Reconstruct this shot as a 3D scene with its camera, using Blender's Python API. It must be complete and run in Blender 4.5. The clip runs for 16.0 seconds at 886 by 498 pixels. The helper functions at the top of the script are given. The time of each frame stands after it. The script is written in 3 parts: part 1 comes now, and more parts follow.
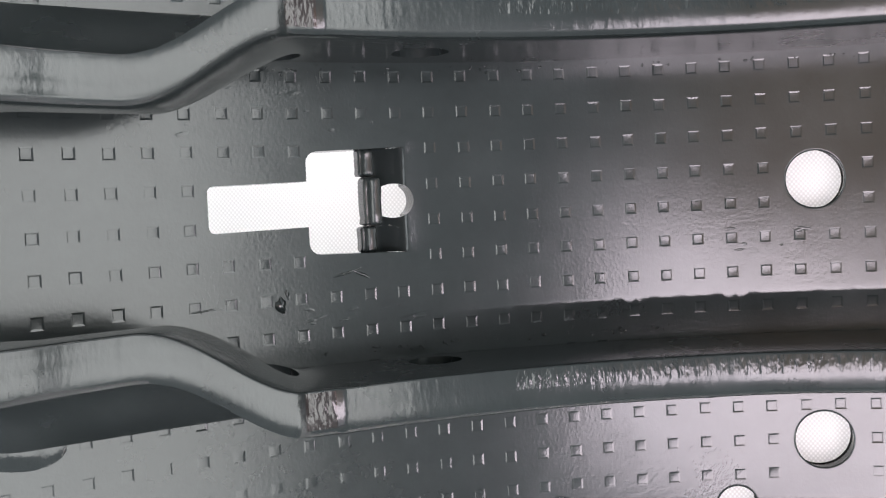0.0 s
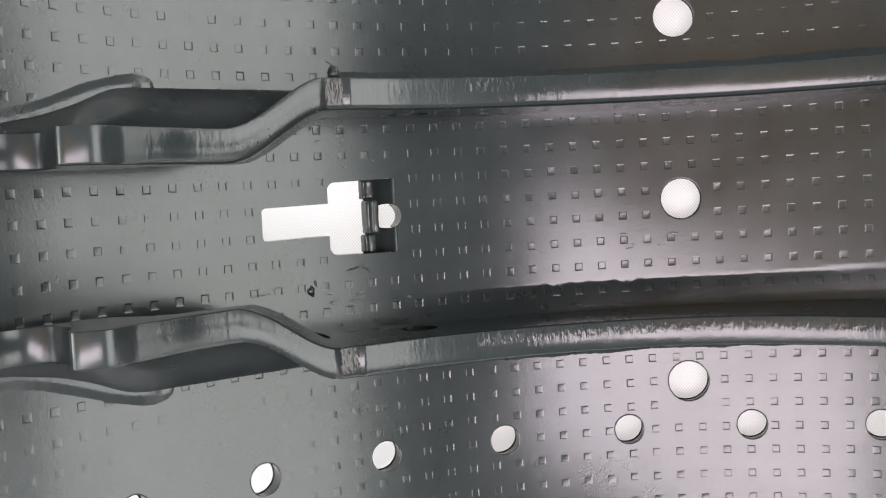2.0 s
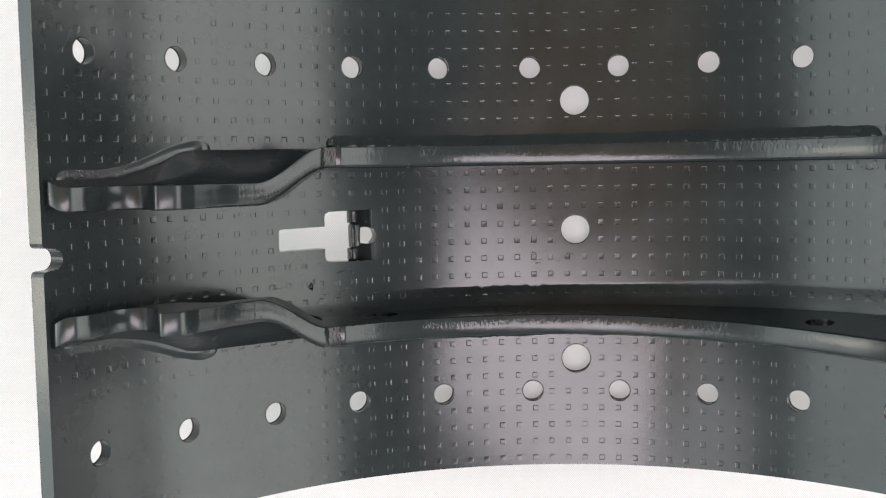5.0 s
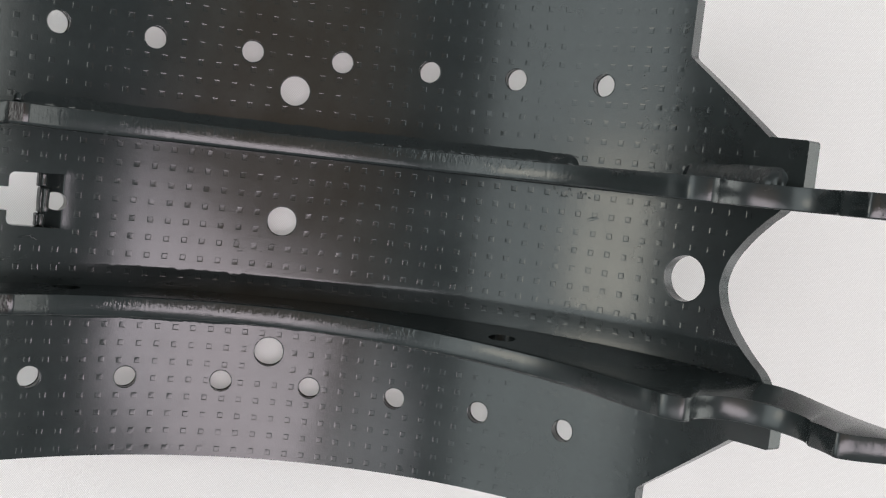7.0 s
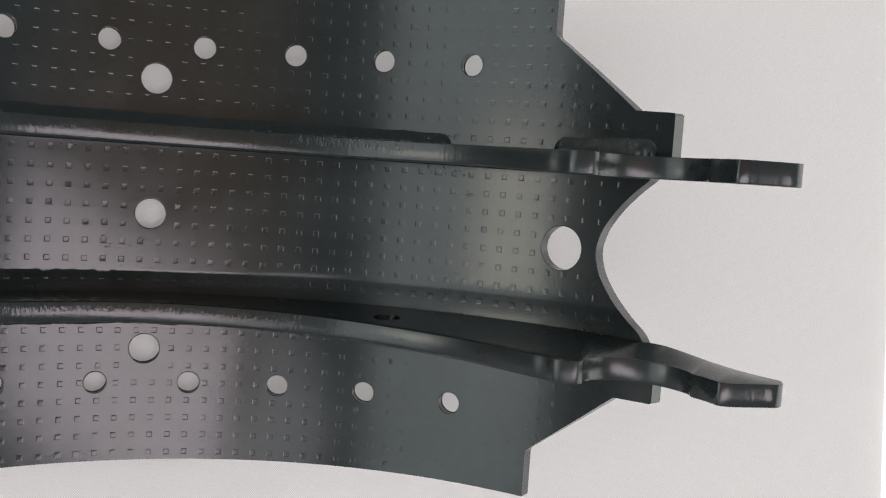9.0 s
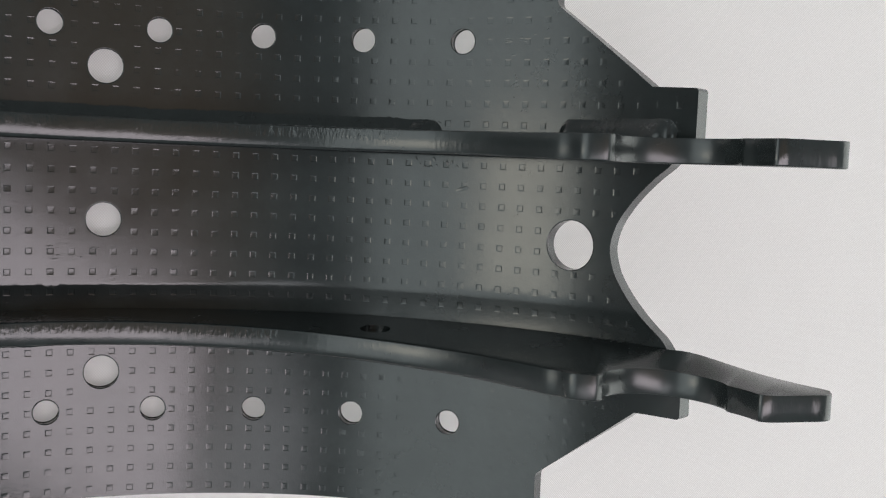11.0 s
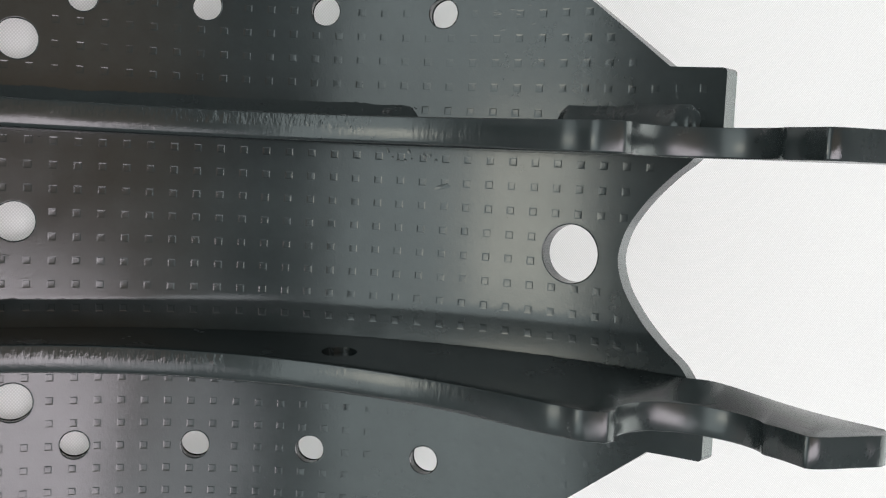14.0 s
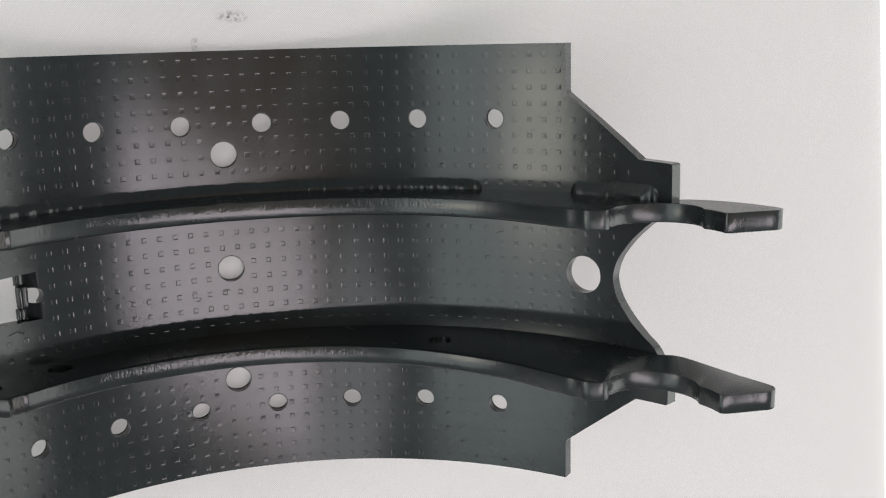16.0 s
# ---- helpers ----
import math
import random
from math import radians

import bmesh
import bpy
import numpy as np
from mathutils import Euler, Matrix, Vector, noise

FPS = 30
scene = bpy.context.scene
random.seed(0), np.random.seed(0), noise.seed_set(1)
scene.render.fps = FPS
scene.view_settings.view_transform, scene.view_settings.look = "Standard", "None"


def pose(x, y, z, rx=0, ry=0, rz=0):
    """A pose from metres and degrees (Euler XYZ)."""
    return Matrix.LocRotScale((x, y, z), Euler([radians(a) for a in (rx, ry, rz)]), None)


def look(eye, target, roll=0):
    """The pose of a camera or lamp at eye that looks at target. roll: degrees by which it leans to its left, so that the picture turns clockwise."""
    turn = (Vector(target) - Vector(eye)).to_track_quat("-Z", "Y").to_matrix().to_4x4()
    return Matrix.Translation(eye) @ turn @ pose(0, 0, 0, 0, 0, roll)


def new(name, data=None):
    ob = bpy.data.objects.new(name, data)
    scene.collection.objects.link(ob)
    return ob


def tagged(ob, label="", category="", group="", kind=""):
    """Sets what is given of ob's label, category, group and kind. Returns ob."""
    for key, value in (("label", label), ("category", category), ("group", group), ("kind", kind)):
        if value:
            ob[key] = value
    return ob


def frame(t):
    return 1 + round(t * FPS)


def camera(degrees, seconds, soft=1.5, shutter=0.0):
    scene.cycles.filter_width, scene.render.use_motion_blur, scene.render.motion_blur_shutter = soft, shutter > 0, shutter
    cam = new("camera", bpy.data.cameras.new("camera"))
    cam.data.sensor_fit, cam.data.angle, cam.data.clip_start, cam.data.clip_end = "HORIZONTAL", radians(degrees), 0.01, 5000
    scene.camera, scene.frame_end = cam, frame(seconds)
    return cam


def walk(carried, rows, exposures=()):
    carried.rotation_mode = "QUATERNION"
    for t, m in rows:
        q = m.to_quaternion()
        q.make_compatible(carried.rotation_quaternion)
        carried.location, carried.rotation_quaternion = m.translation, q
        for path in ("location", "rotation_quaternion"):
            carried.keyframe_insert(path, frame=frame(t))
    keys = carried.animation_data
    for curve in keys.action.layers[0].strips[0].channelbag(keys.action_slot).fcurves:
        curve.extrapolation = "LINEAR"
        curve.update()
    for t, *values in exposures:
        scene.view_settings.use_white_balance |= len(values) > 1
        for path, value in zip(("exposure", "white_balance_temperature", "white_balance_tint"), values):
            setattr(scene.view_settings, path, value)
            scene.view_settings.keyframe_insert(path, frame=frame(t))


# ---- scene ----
from mathutils import geometry, kdtree

# ---------------------------------------------------------------- camera
cam = camera(46.0, 16.0, soft=1.15)
walk(cam, [
    (0.0, pose(-0.0468, -0.0035, 0.2282, -2.29, 7.74, -2.86)),
    (0.5, pose(-0.0494, -0.0069, 0.2325, -1.28, 6.81, -3.17)),
    (1.0, pose(-0.0517, -0.0027, 0.2653, -2.18, 4.57, -2.76)),
    (1.5, pose(-0.0501, 0.0013, 0.2860, -2.79, 4.33, -2.72)),
    (2.0, pose(-0.0507, 0.0040, 0.3147, -3.01, 3.48, -3.10)),
    (2.5, pose(-0.0507, 0.0067, 0.3481, -3.10, 2.91, -3.27)),
    (3.0, pose(-0.0535, 0.0152, 0.4019, -3.99, 1.83, -3.28)),
    (3.2, pose(-0.0543, 0.0160, 0.4179, -3.97, 1.55, -3.37)),
    (5.3, pose(-0.0147, 0.0270, 0.4411, -4.56, 4.52, 0.02)),
    (5.5, pose(-0.0094, 0.0255, 0.4428, -4.27, 4.30, 0.84)),
    (6.0, pose(0.0117, 0.0276, 0.4427, -4.46, 1.78, 3.17)),
    (6.5, pose(0.0122, 0.0234, 0.4386, -4.23, -2.86, 5.22)),
    (7.0, pose(0.0073, 0.0254, 0.4339, -4.83, -7.43, 6.45)),
    (7.5, pose(-0.0021, 0.0268, 0.4306, -5.60, -13.30, 7.03)),
    (8.0, pose(-0.0136, 0.0239, 0.4308, -5.65, -16.62, 6.84)),
    (8.5, pose(-0.0215, 0.0229, 0.4318, -5.33, -18.07, 5.32)),
    (9.0, pose(-0.0251, 0.0249, 0.4312, -5.67, -18.81, 4.15)),
    (9.2, pose(-0.0260, 0.0265, 0.4313, -5.77, -19.03, 3.61)),
    (11.3, pose(-0.0143, 0.0218, 0.3696, -5.39, -20.77, 2.52)),
    (11.5, pose(-0.0136, 0.0163, 0.3556, -4.81, -21.83, 2.61)),
    (12.0, pose(0.0083, 0.0084, 0.2987, -4.05, -22.30, 3.08)),
    (12.5, pose(0.0278, 0.0104, 0.2696, -5.03, -21.03, 2.78)),
    (13.0, pose(0.0312, 0.0109, 0.2632, -5.27, -20.91, 2.67)),
    (13.5, pose(0.0191, 0.0120, 0.2867, -4.96, -21.89, 2.99)),
    (14.0, pose(-0.0013, 0.0215, 0.3336, -5.59, -22.43, 2.86)),
    (14.5, pose(-0.0149, 0.0311, 0.3615, -6.61, -22.72, 2.97)),
    (15.0, pose(-0.0311, 0.0493, 0.4074, -7.67, -21.36, 2.08)),
    (15.5, pose(-0.0436, 0.0816, 0.4587, -10.06, -19.63, 0.67)),
    (16.0, pose(-0.0454, 0.1053, 0.4842, -11.41, -17.48, -1.47)),
], exposures=[
    (0.0, 1.02, 6450, 17), (1.5, 0.98, 6500, 17), (2.2, 0.94, 6600, 15), (2.6, 0.82, 6700, 13), (3.0, 0.52, 6800, 12), (5.5, 0.27, 6500, 13), (6.5, 0.06, 6500, 13),
    (7.5, -0.07, 6500, 13), (9.0, -0.30, 6550, 14), (11.5, -0.1, 6450, 12), (12.0, 0.16, 6400, 11), (12.5, 0.34, 6350, 9),
    (13.3, 0.32, 6350, 9), (14.5, 0.06, 6450, 11), (15.5, -0.01, 6550, 13), (16.0, -0.20, 6550, 13)])

# ---------------------------------------------------------------- light
world = bpy.data.worlds.new("studio")
scene.world = world
world.use_nodes = True
# the room round the table: pale walls, a brownish ceiling
wt = world.node_tree
way, part_z, fade, room = (wt.nodes.new(k) for k in ("ShaderNodeTexCoord", "ShaderNodeSeparateXYZ", "ShaderNodeMapRange", "ShaderNodeMix"))
room.data_type = "RGBA"
room.inputs["A"].default_value, room.inputs["B"].default_value = (0.75, 0.87, 0.88, 1), (1.58, 1.20, 0.86, 1)
fade.inputs["From Min"].default_value, fade.inputs["From Max"].default_value = 0.88, 0.975
wt.links.new(way.outputs["Generated"], part_z.inputs[0])
wt.links.new(part_z.outputs["Z"], fade.inputs["Value"])
wt.links.new(fade.outputs["Result"], room.inputs["Factor"])
wt.links.new(room.outputs["Result"], wt.nodes["Background"].inputs["Color"])
wt.nodes["Background"].inputs["Strength"].default_value = 0.40


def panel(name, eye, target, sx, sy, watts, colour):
    """An unseen soft light panel, aimed at the work."""
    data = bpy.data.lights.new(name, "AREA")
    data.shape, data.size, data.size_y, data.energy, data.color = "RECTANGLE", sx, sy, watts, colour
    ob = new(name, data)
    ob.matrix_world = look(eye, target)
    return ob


panel("panel_left", (-0.93, 0.0, 0.68), (0, 0, 0.05), 1.3, 0.72, 6.7, (0.88, 1.0, 0.99))
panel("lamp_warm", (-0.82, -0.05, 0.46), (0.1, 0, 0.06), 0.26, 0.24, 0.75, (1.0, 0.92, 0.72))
panel("panel_right", (1.07, 0.0, 0.46), (0, 0, 0.05), 1.3, 0.78, 9.5, (0.95, 1.0, 0.94))
# unseen fill light, added to lighten the table's lower strip
panel("fill_front", (-0.46, -0.57, 1.30), (-0.40, -0.53, 0.0), 0.55, 0.38, 1.7, (0.96, 0.97, 1.0))
panel("panel_top", (0.21, -0.32, 1.30), (0.20, -0.28, 0.0), 0.94, 0.42, 8.9, (1.0, 0.925, 0.985))


# ---------------------------------------------------------------- materials
def material(name, base, rough, metallic=0.0):
    m = bpy.data.materials.new(name)
    m.use_nodes = True
    b = m.node_tree.nodes["Principled BSDF"]
    b.inputs["Base Color"].default_value = (*base, 1)
    b.inputs["Roughness"].default_value = rough
    b.inputs["Metallic"].default_value = metallic
    return m, m.node_tree, b


def node(tree, kind, **settings):
    n = tree.nodes.new(kind)
    for k, v in settings.items():
        n.inputs[k.replace("_", " ")].default_value = v
    return n


def coords(tree, scale=(1, 1, 1)):
    c = tree.nodes.new("ShaderNodeTexCoord")
    m = tree.nodes.new("ShaderNodeMapping")
    m.inputs["Scale"].default_value = scale
    tree.links.new(c.outputs["Object"], m.inputs["Vector"])
    return m.outputs["Vector"]


def noise_of(tree, vec, scale, detail=3.0, rough=0.55):
    n = node(tree, "ShaderNodeTexNoise", Scale=scale, Detail=detail, Roughness=rough)
    tree.links.new(vec, n.inputs["Vector"])
    return n.outputs["Fac"]


def ramp(tree, fac, a, b, va, vb):
    r = tree.nodes.new("ShaderNodeMapRange")
    r.inputs["From Min"].default_value, r.inputs["From Max"].default_value = a, b
    r.inputs["To Min"].default_value, r.inputs["To Max"].default_value = va, vb
    tree.links.new(fac, r.inputs["Value"])
    return r.outputs["Result"]


def bump(tree, b, height, strength, distance, before=None):
    n = node(tree, "ShaderNodeBump", Strength=strength, Distance=distance)
    tree.links.new(height, n.inputs["Height"])
    if before is not None:
        tree.links.new(before, n.inputs["Normal"])
    tree.links.new(n.outputs["Normal"], b.inputs["Normal"])
    return n.outputs["Normal"]


def paint_material(name, cut=0.0, tone=(0.012, 0.015, 0.015), peel=1.0):
    """Black stoving enamel on steel: orange peel, dust and scuffs; on sheared edges the torn steel's striations show through."""
    m, t, b = material(name, tone, 0.2)
    v = coords(t)
    lo, hi = (0.20, 0.30) if peel < 1 else (0.14, 0.21) if cut == 0 else (0.15, 0.26)
    t.links.new(ramp(t, noise_of(t, v, 55, 4), 0.3, 0.75, lo, hi), b.inputs["Roughness"])
    mix = t.nodes.new("ShaderNodeMix")
    mix.data_type = "RGBA"
    mix.inputs["A"].default_value = (*tone, 1)
    mix.inputs["B"].default_value = (*[c * 1.7 for c in tone], 1)
    t.links.new(ramp(t, noise_of(t, v, 30, 6, 0.7), 0.4, 0.75, 0, 1), mix.inputs["Factor"])
    t.links.new(mix.outputs["Result"], b.inputs["Base Color"])
    n1 = bump(t, b, noise_of(t, v, 230, 3), 0.030 * peel, 0.0005)
    n2 = bump(t, b, noise_of(t, coords(t, (1.0, 0.75, 1.0)), 1700, 2), 0.056 * peel, 0.00035, n1)
    if cut > 0:
        n3 = bump(t, b, noise_of(t, coords(t, (1, 0.16, 1)), 420, 2, 0.5), 1.0, 0.00030 * cut, n2)
        bump(t, b, noise_of(t, coords(t, (1, 0.45, 1)), 900, 2, 0.5), 1.0, (0.00020 if cut < 0.5 else 0.00042) * cut, n3)
    return m


PAINT = paint_material("black_enamel")
SMOOTH = paint_material("smooth_black_enamel", peel=0.3)
SHEAR = paint_material("black_enamel_on_sheared_edge", 0.22)
TORN = paint_material("black_enamel_on_torn_edge", 0.55)
SCORCH = paint_material("scorched_band", 0.8, (0.016, 0.0125, 0.012))


def cloth_material():
    m, t, b = material("white_cloth", (0.78, 0.77, 0.76), 0.8)
    v = coords(t)
    sep = t.nodes.new("ShaderNodeSeparateXYZ")
    t.links.new(v, sep.inputs[0])

    def wave(out, k):
        mul = t.nodes.new("ShaderNodeMath")
        mul.operation = "MULTIPLY"
        mul.inputs[1].default_value = k
        t.links.new(out, mul.inputs[0])
        s = t.nodes.new("ShaderNodeMath")
        s.operation = "SINE"
        t.links.new(mul.outputs[0], s.inputs[0])
        return s.outputs[0]
    both = t.nodes.new("ShaderNodeMath")
    both.operation = "MULTIPLY"
    t.links.new(wave(sep.outputs["X"], 2 * math.pi / 0.00092), both.inputs[0])
    t.links.new(wave(sep.outputs["Y"], 2 * math.pi / 0.00106), both.inputs[1])
    mix = t.nodes.new("ShaderNodeMix")
    mix.data_type = "RGBA"
    mix.inputs["A"].default_value = (0.75, 0.745, 0.74, 1)
    mix.inputs["B"].default_value = (0.93, 0.925, 0.92, 1)
    t.links.new(ramp(t, both.outputs[0], -0.25, 0.75, 0, 1), mix.inputs["Factor"])
    # two grey smudges where the weave is soiled
    last = mix.outputs["Result"]
    for x, y, sx, sy in ((0.0085, 0.1135, 0.0085, 0.0030), (-0.0085, 0.1015, 0.0022, 0.0040)):
        mp = t.nodes.new("ShaderNodeMapping")
        mp.vector_type = "POINT"
        mp.inputs["Location"].default_value = (-x / sx, -y / sy, 0)
        mp.inputs["Scale"].default_value = (1 / sx, 1 / sy, 0)
        t.links.new(v, mp.inputs["Vector"])
        length = t.nodes.new("ShaderNodeVectorMath")
        length.operation = "LENGTH"
        t.links.new(mp.outputs["Vector"], length.inputs[0])
        near = ramp(t, length.outputs["Value"], 0.2, 1.0, 1.0, 0.0)
        patch = ramp(t, noise_of(t, v, 330, 4, 0.7), 0.46, 0.58, 0.0, 0.85)
        both2 = t.nodes.new("ShaderNodeMath")
        both2.operation = "MULTIPLY"
        t.links.new(near, both2.inputs[0])
        t.links.new(patch, both2.inputs[1])
        soil = t.nodes.new("ShaderNodeMix")
        soil.data_type = "RGBA"
        soil.inputs["B"].default_value = (0.20, 0.20, 0.21, 1)
        t.links.new(last, soil.inputs["A"])
        t.links.new(both2.outputs[0], soil.inputs["Factor"])
        last = soil.outputs["Result"]
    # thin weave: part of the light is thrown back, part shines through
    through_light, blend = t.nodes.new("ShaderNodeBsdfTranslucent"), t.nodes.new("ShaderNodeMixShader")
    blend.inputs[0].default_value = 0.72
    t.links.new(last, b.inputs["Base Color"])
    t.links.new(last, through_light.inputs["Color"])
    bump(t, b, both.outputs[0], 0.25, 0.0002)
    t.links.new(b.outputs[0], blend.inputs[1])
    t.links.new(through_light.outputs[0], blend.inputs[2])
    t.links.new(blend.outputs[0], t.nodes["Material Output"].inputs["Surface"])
    return m


WELD = paint_material("black_enamel_on_weld", 0.3, peel=3.0)
CLOTH = cloth_material()


# ---------------------------------------------------------------- helpers for building
def link_mesh(name, mesh, mat, parent=None, label=""):
    ob = new(name, mesh)
    for mm in (mat if isinstance(mat, (list, tuple)) else [mat]):
        mesh.materials.append(mm)
    if parent is not None:
        ob.parent = parent
    if label:
        ob["label"] = label
    return ob


def part(name, bm, mat, parent=None, label="", smooth=True):
    mesh = bpy.data.meshes.new(name)
    bmesh.ops.recalc_face_normals(bm, faces=bm.faces)
    bm.to_mesh(mesh)
    bm.free()
    if smooth:
        mesh.shade_smooth()
        mesh.set_sharp_from_angle(angle=radians(38))
    return link_mesh(name, mesh, mat, parent, label)


def prism(outline, z0, z1):
    """A closed prism over a flat outline, counted anticlockwise."""
    bm = bmesh.new()
    lo = [bm.verts.new((x, y, z0)) for x, y in outline]
    hi = [bm.verts.new((x, y, z1)) for x, y in outline]
    bm.faces.new(lo[::-1])
    bm.faces.new(hi)
    n = len(outline)
    for i in range(n):
        bm.faces.new((lo[i], lo[(i + 1) % n], hi[(i + 1) % n], hi[i]))
    return bm


def disc(x, y, r, n=40):
    return [(x + r * math.cos(2 * math.pi * i / n), y + r * math.sin(2 * math.pi * i / n)) for i in range(n)]


def cut(bm, cutters, mats):
    """The mesh of bm with the cutters (bmeshes) taken away."""
    mesh = bpy.data.meshes.new("blank")
    for mm in mats:
        mesh.materials.append(mm)
    bm.to_mesh(mesh)
    bm.free()
    base = new("blank", mesh)
    tools = bpy.data.meshes.new("tools")
    whole = bmesh.new()
    for c in cutters:
        bmesh.ops.recalc_face_normals(c, faces=c.faces)
        tmp = bpy.data.meshes.new("tmp")
        c.to_mesh(tmp)
        c.free()
        whole.from_mesh(tmp)
        bpy.data.meshes.remove(tmp)
    whole.to_mesh(tools)
    whole.free()
    tool = new("tools", tools)
    mod = base.modifiers.new("cut", "BOOLEAN")
    mod.operation, mod.object, mod.solver, mod.use_self = "DIFFERENCE", tool, "EXACT", True
    bpy.context.view_layer.update()
    done = bpy.data.meshes.new_from_object(base.evaluated_get(bpy.context.evaluated_depsgraph_get()))
    for ob, me in ((base, mesh), (tool, tools)):
        bpy.data.objects.remove(ob)
        bpy.data.meshes.remove(me)
    return done


def smooth_between(a, b, x):
    t = min(max((x - a) / (b - a), 0), 1)
    return t * t * (3 - 2 * t)


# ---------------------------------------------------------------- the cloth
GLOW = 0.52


def build_ground():
    # an opal light table, inferred and unseen: added to glow evenly through the cloth laid on it
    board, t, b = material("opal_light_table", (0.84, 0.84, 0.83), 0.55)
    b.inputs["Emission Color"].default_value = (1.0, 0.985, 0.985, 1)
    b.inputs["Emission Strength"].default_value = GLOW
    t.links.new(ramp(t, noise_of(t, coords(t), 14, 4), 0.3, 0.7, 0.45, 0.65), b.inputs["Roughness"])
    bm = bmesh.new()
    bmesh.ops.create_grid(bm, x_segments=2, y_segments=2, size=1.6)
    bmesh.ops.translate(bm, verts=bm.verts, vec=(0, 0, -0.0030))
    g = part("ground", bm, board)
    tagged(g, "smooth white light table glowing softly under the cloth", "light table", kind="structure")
    # the cloth, a thin sheet with faint waves, its one edge straight
    bm = bmesh.new()
    nx, ny = 70, 60
    grid = []
    for i in range(nx + 1):
        row = []
        for j in range(ny + 1):
            x, y = -0.95 + 1.318 * i / nx, -0.8 + 1.6 * j / ny
            if i == nx:
                x = 0.3672 - 0.085 * (y + 0.010)
            away = smooth_between(0.02, 0.16, math.hypot(max(abs(x) - 0.1, 0), max(abs(y) - 0.09, 0)))
            z = 0.0001 + 0.0011 * away * (noise.noise((x * 9, y * 2.2, 0.3)) - 0.2)
            row.append(bm.verts.new((x, y, min(z, 0.0004))))
        grid.append(row)
    for i in range(nx):
        for j in range(ny):
            bm.faces.new((grid[i][j], grid[i + 1][j], grid[i + 1][j + 1], grid[i][j + 1]))
    low = bmesh.ops.extrude_face_region(bm, geom=list(bm.faces))
    bmesh.ops.translate(bm, verts=[v for v in low["geom"] if isinstance(v, bmesh.types.BMVert)], vec=(0, 0, -0.0012))
    c = part("cloth", bm, CLOTH)
    tagged(c, "white woven cloth spread flat under the brake shoe", "cloth")


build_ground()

# ---------------------------------------------------------------- the brake shoe
R = 0.185            # inner radius of the curved table
THICK = 0.0055
ZC = 0.191           # height of the table's axis
HALF = 0.0987        # half the table's width
MM = 0.001


def arc(deg):
    return R * radians(deg)


def bend(x, y, z):
    """From the flat sheet (arc length, width, height over the inner face) to the curved one."""
    a = x / R
    return Vector(((R - z) * math.sin(a), y, ZC - (R - z) * math.cos(a)))


PITCH_A, PITCH_Y = 2.13, 0.00703
A0, Y0 = -1.05, 0.0028
PIT, DEPTH, SLOPE = 0.00084, 0.00016, 0.00034
RIVETS = [-62.15, -50.7, -39.4, -28.35, -17.22, -5.6, 5.49, 16.49, 27.47, 38.6]
MID = -0.0013


def round_corner(pts, i, r, n=6):
    """Points that round the corner i of an outline."""
    p0, p1, p2 = (Vector(pts[k % len(pts)]) for k in (i - 1, i, i + 1))
    a, b = (p0 - p1).normalized(), (p2 - p1).normalized()
    half = a.angle(b) / 2
    d = r / math.tan(half)
    c = p1 + (a + b).normalized() * (r / math.sin(half))
    s, e = p1 + a * d - c, p1 + b * d - c
    q0 = math.atan2(s.y, s.x)
    turn = (math.atan2(e.y, e.x) - q0 + math.pi) % (2 * math.pi) - math.pi
    return [(c.x + r * math.cos(q0 + turn * k / n), c.y + r * math.sin(q0 + turn * k / n)) for k in range(n + 1)]


def rounded(pts, radii):
    out = []
    for i, r in enumerate(radii):
        out += round_corner(pts, i, r) if r > 0 else [pts[i]]
    return out


def table_outline():
    """The flat sheet's outer edge, anticlockwise, in arc length and width."""
    m = MID

    def shoulder(k):
        pts = [(arc(48.95), k * HALF), (arc(48.95), m + k * 0.0793), (arc(59.8), m + k * 0.0521), (arc(64.8), m + k * 0.0514), (arc(64.8), m + k * 0.0345)]
        return rounded(pts, [0, 0.0025, 0.001, 0.0012, 0])
    half = [(63.2, 31.6), (62.2, 27.4), (60.6, 23.2), (58.9, 17.8), (57.7, 13.0), (56.8, 8.4), (56.3, 4.0), (56.1, 0.0)]
    side = curve_through([(a, -y) for a, y in half] + half[-2::-1], 0.8)
    hollow = [(arc(q.x), m + q.y * MM) for q in side]
    n0, left = arc(-65.8), arc(-68.3)
    notch = [(left, 0.0046), (left + 0.0003, 0.0036), (left + 0.0009, 0.0031), (left + 0.0019, 0.0029)] + [(n0 - 0.0036 + 0.0036 * math.cos(q), -0.0007 + 0.0036 * math.sin(q)) for q in np.linspace(math.pi / 2, -math.pi / 2, 14)] + [(left + 0.0019, -0.0043), (left + 0.0009, -0.0045), (left + 0.0003, -0.0050), (left, -0.0060)]
    low = shoulder(-1)
    high = shoulder(1)[::-1]
    return [(left, -HALF)] + low + hollow + high + [(left, HALF)] + notch


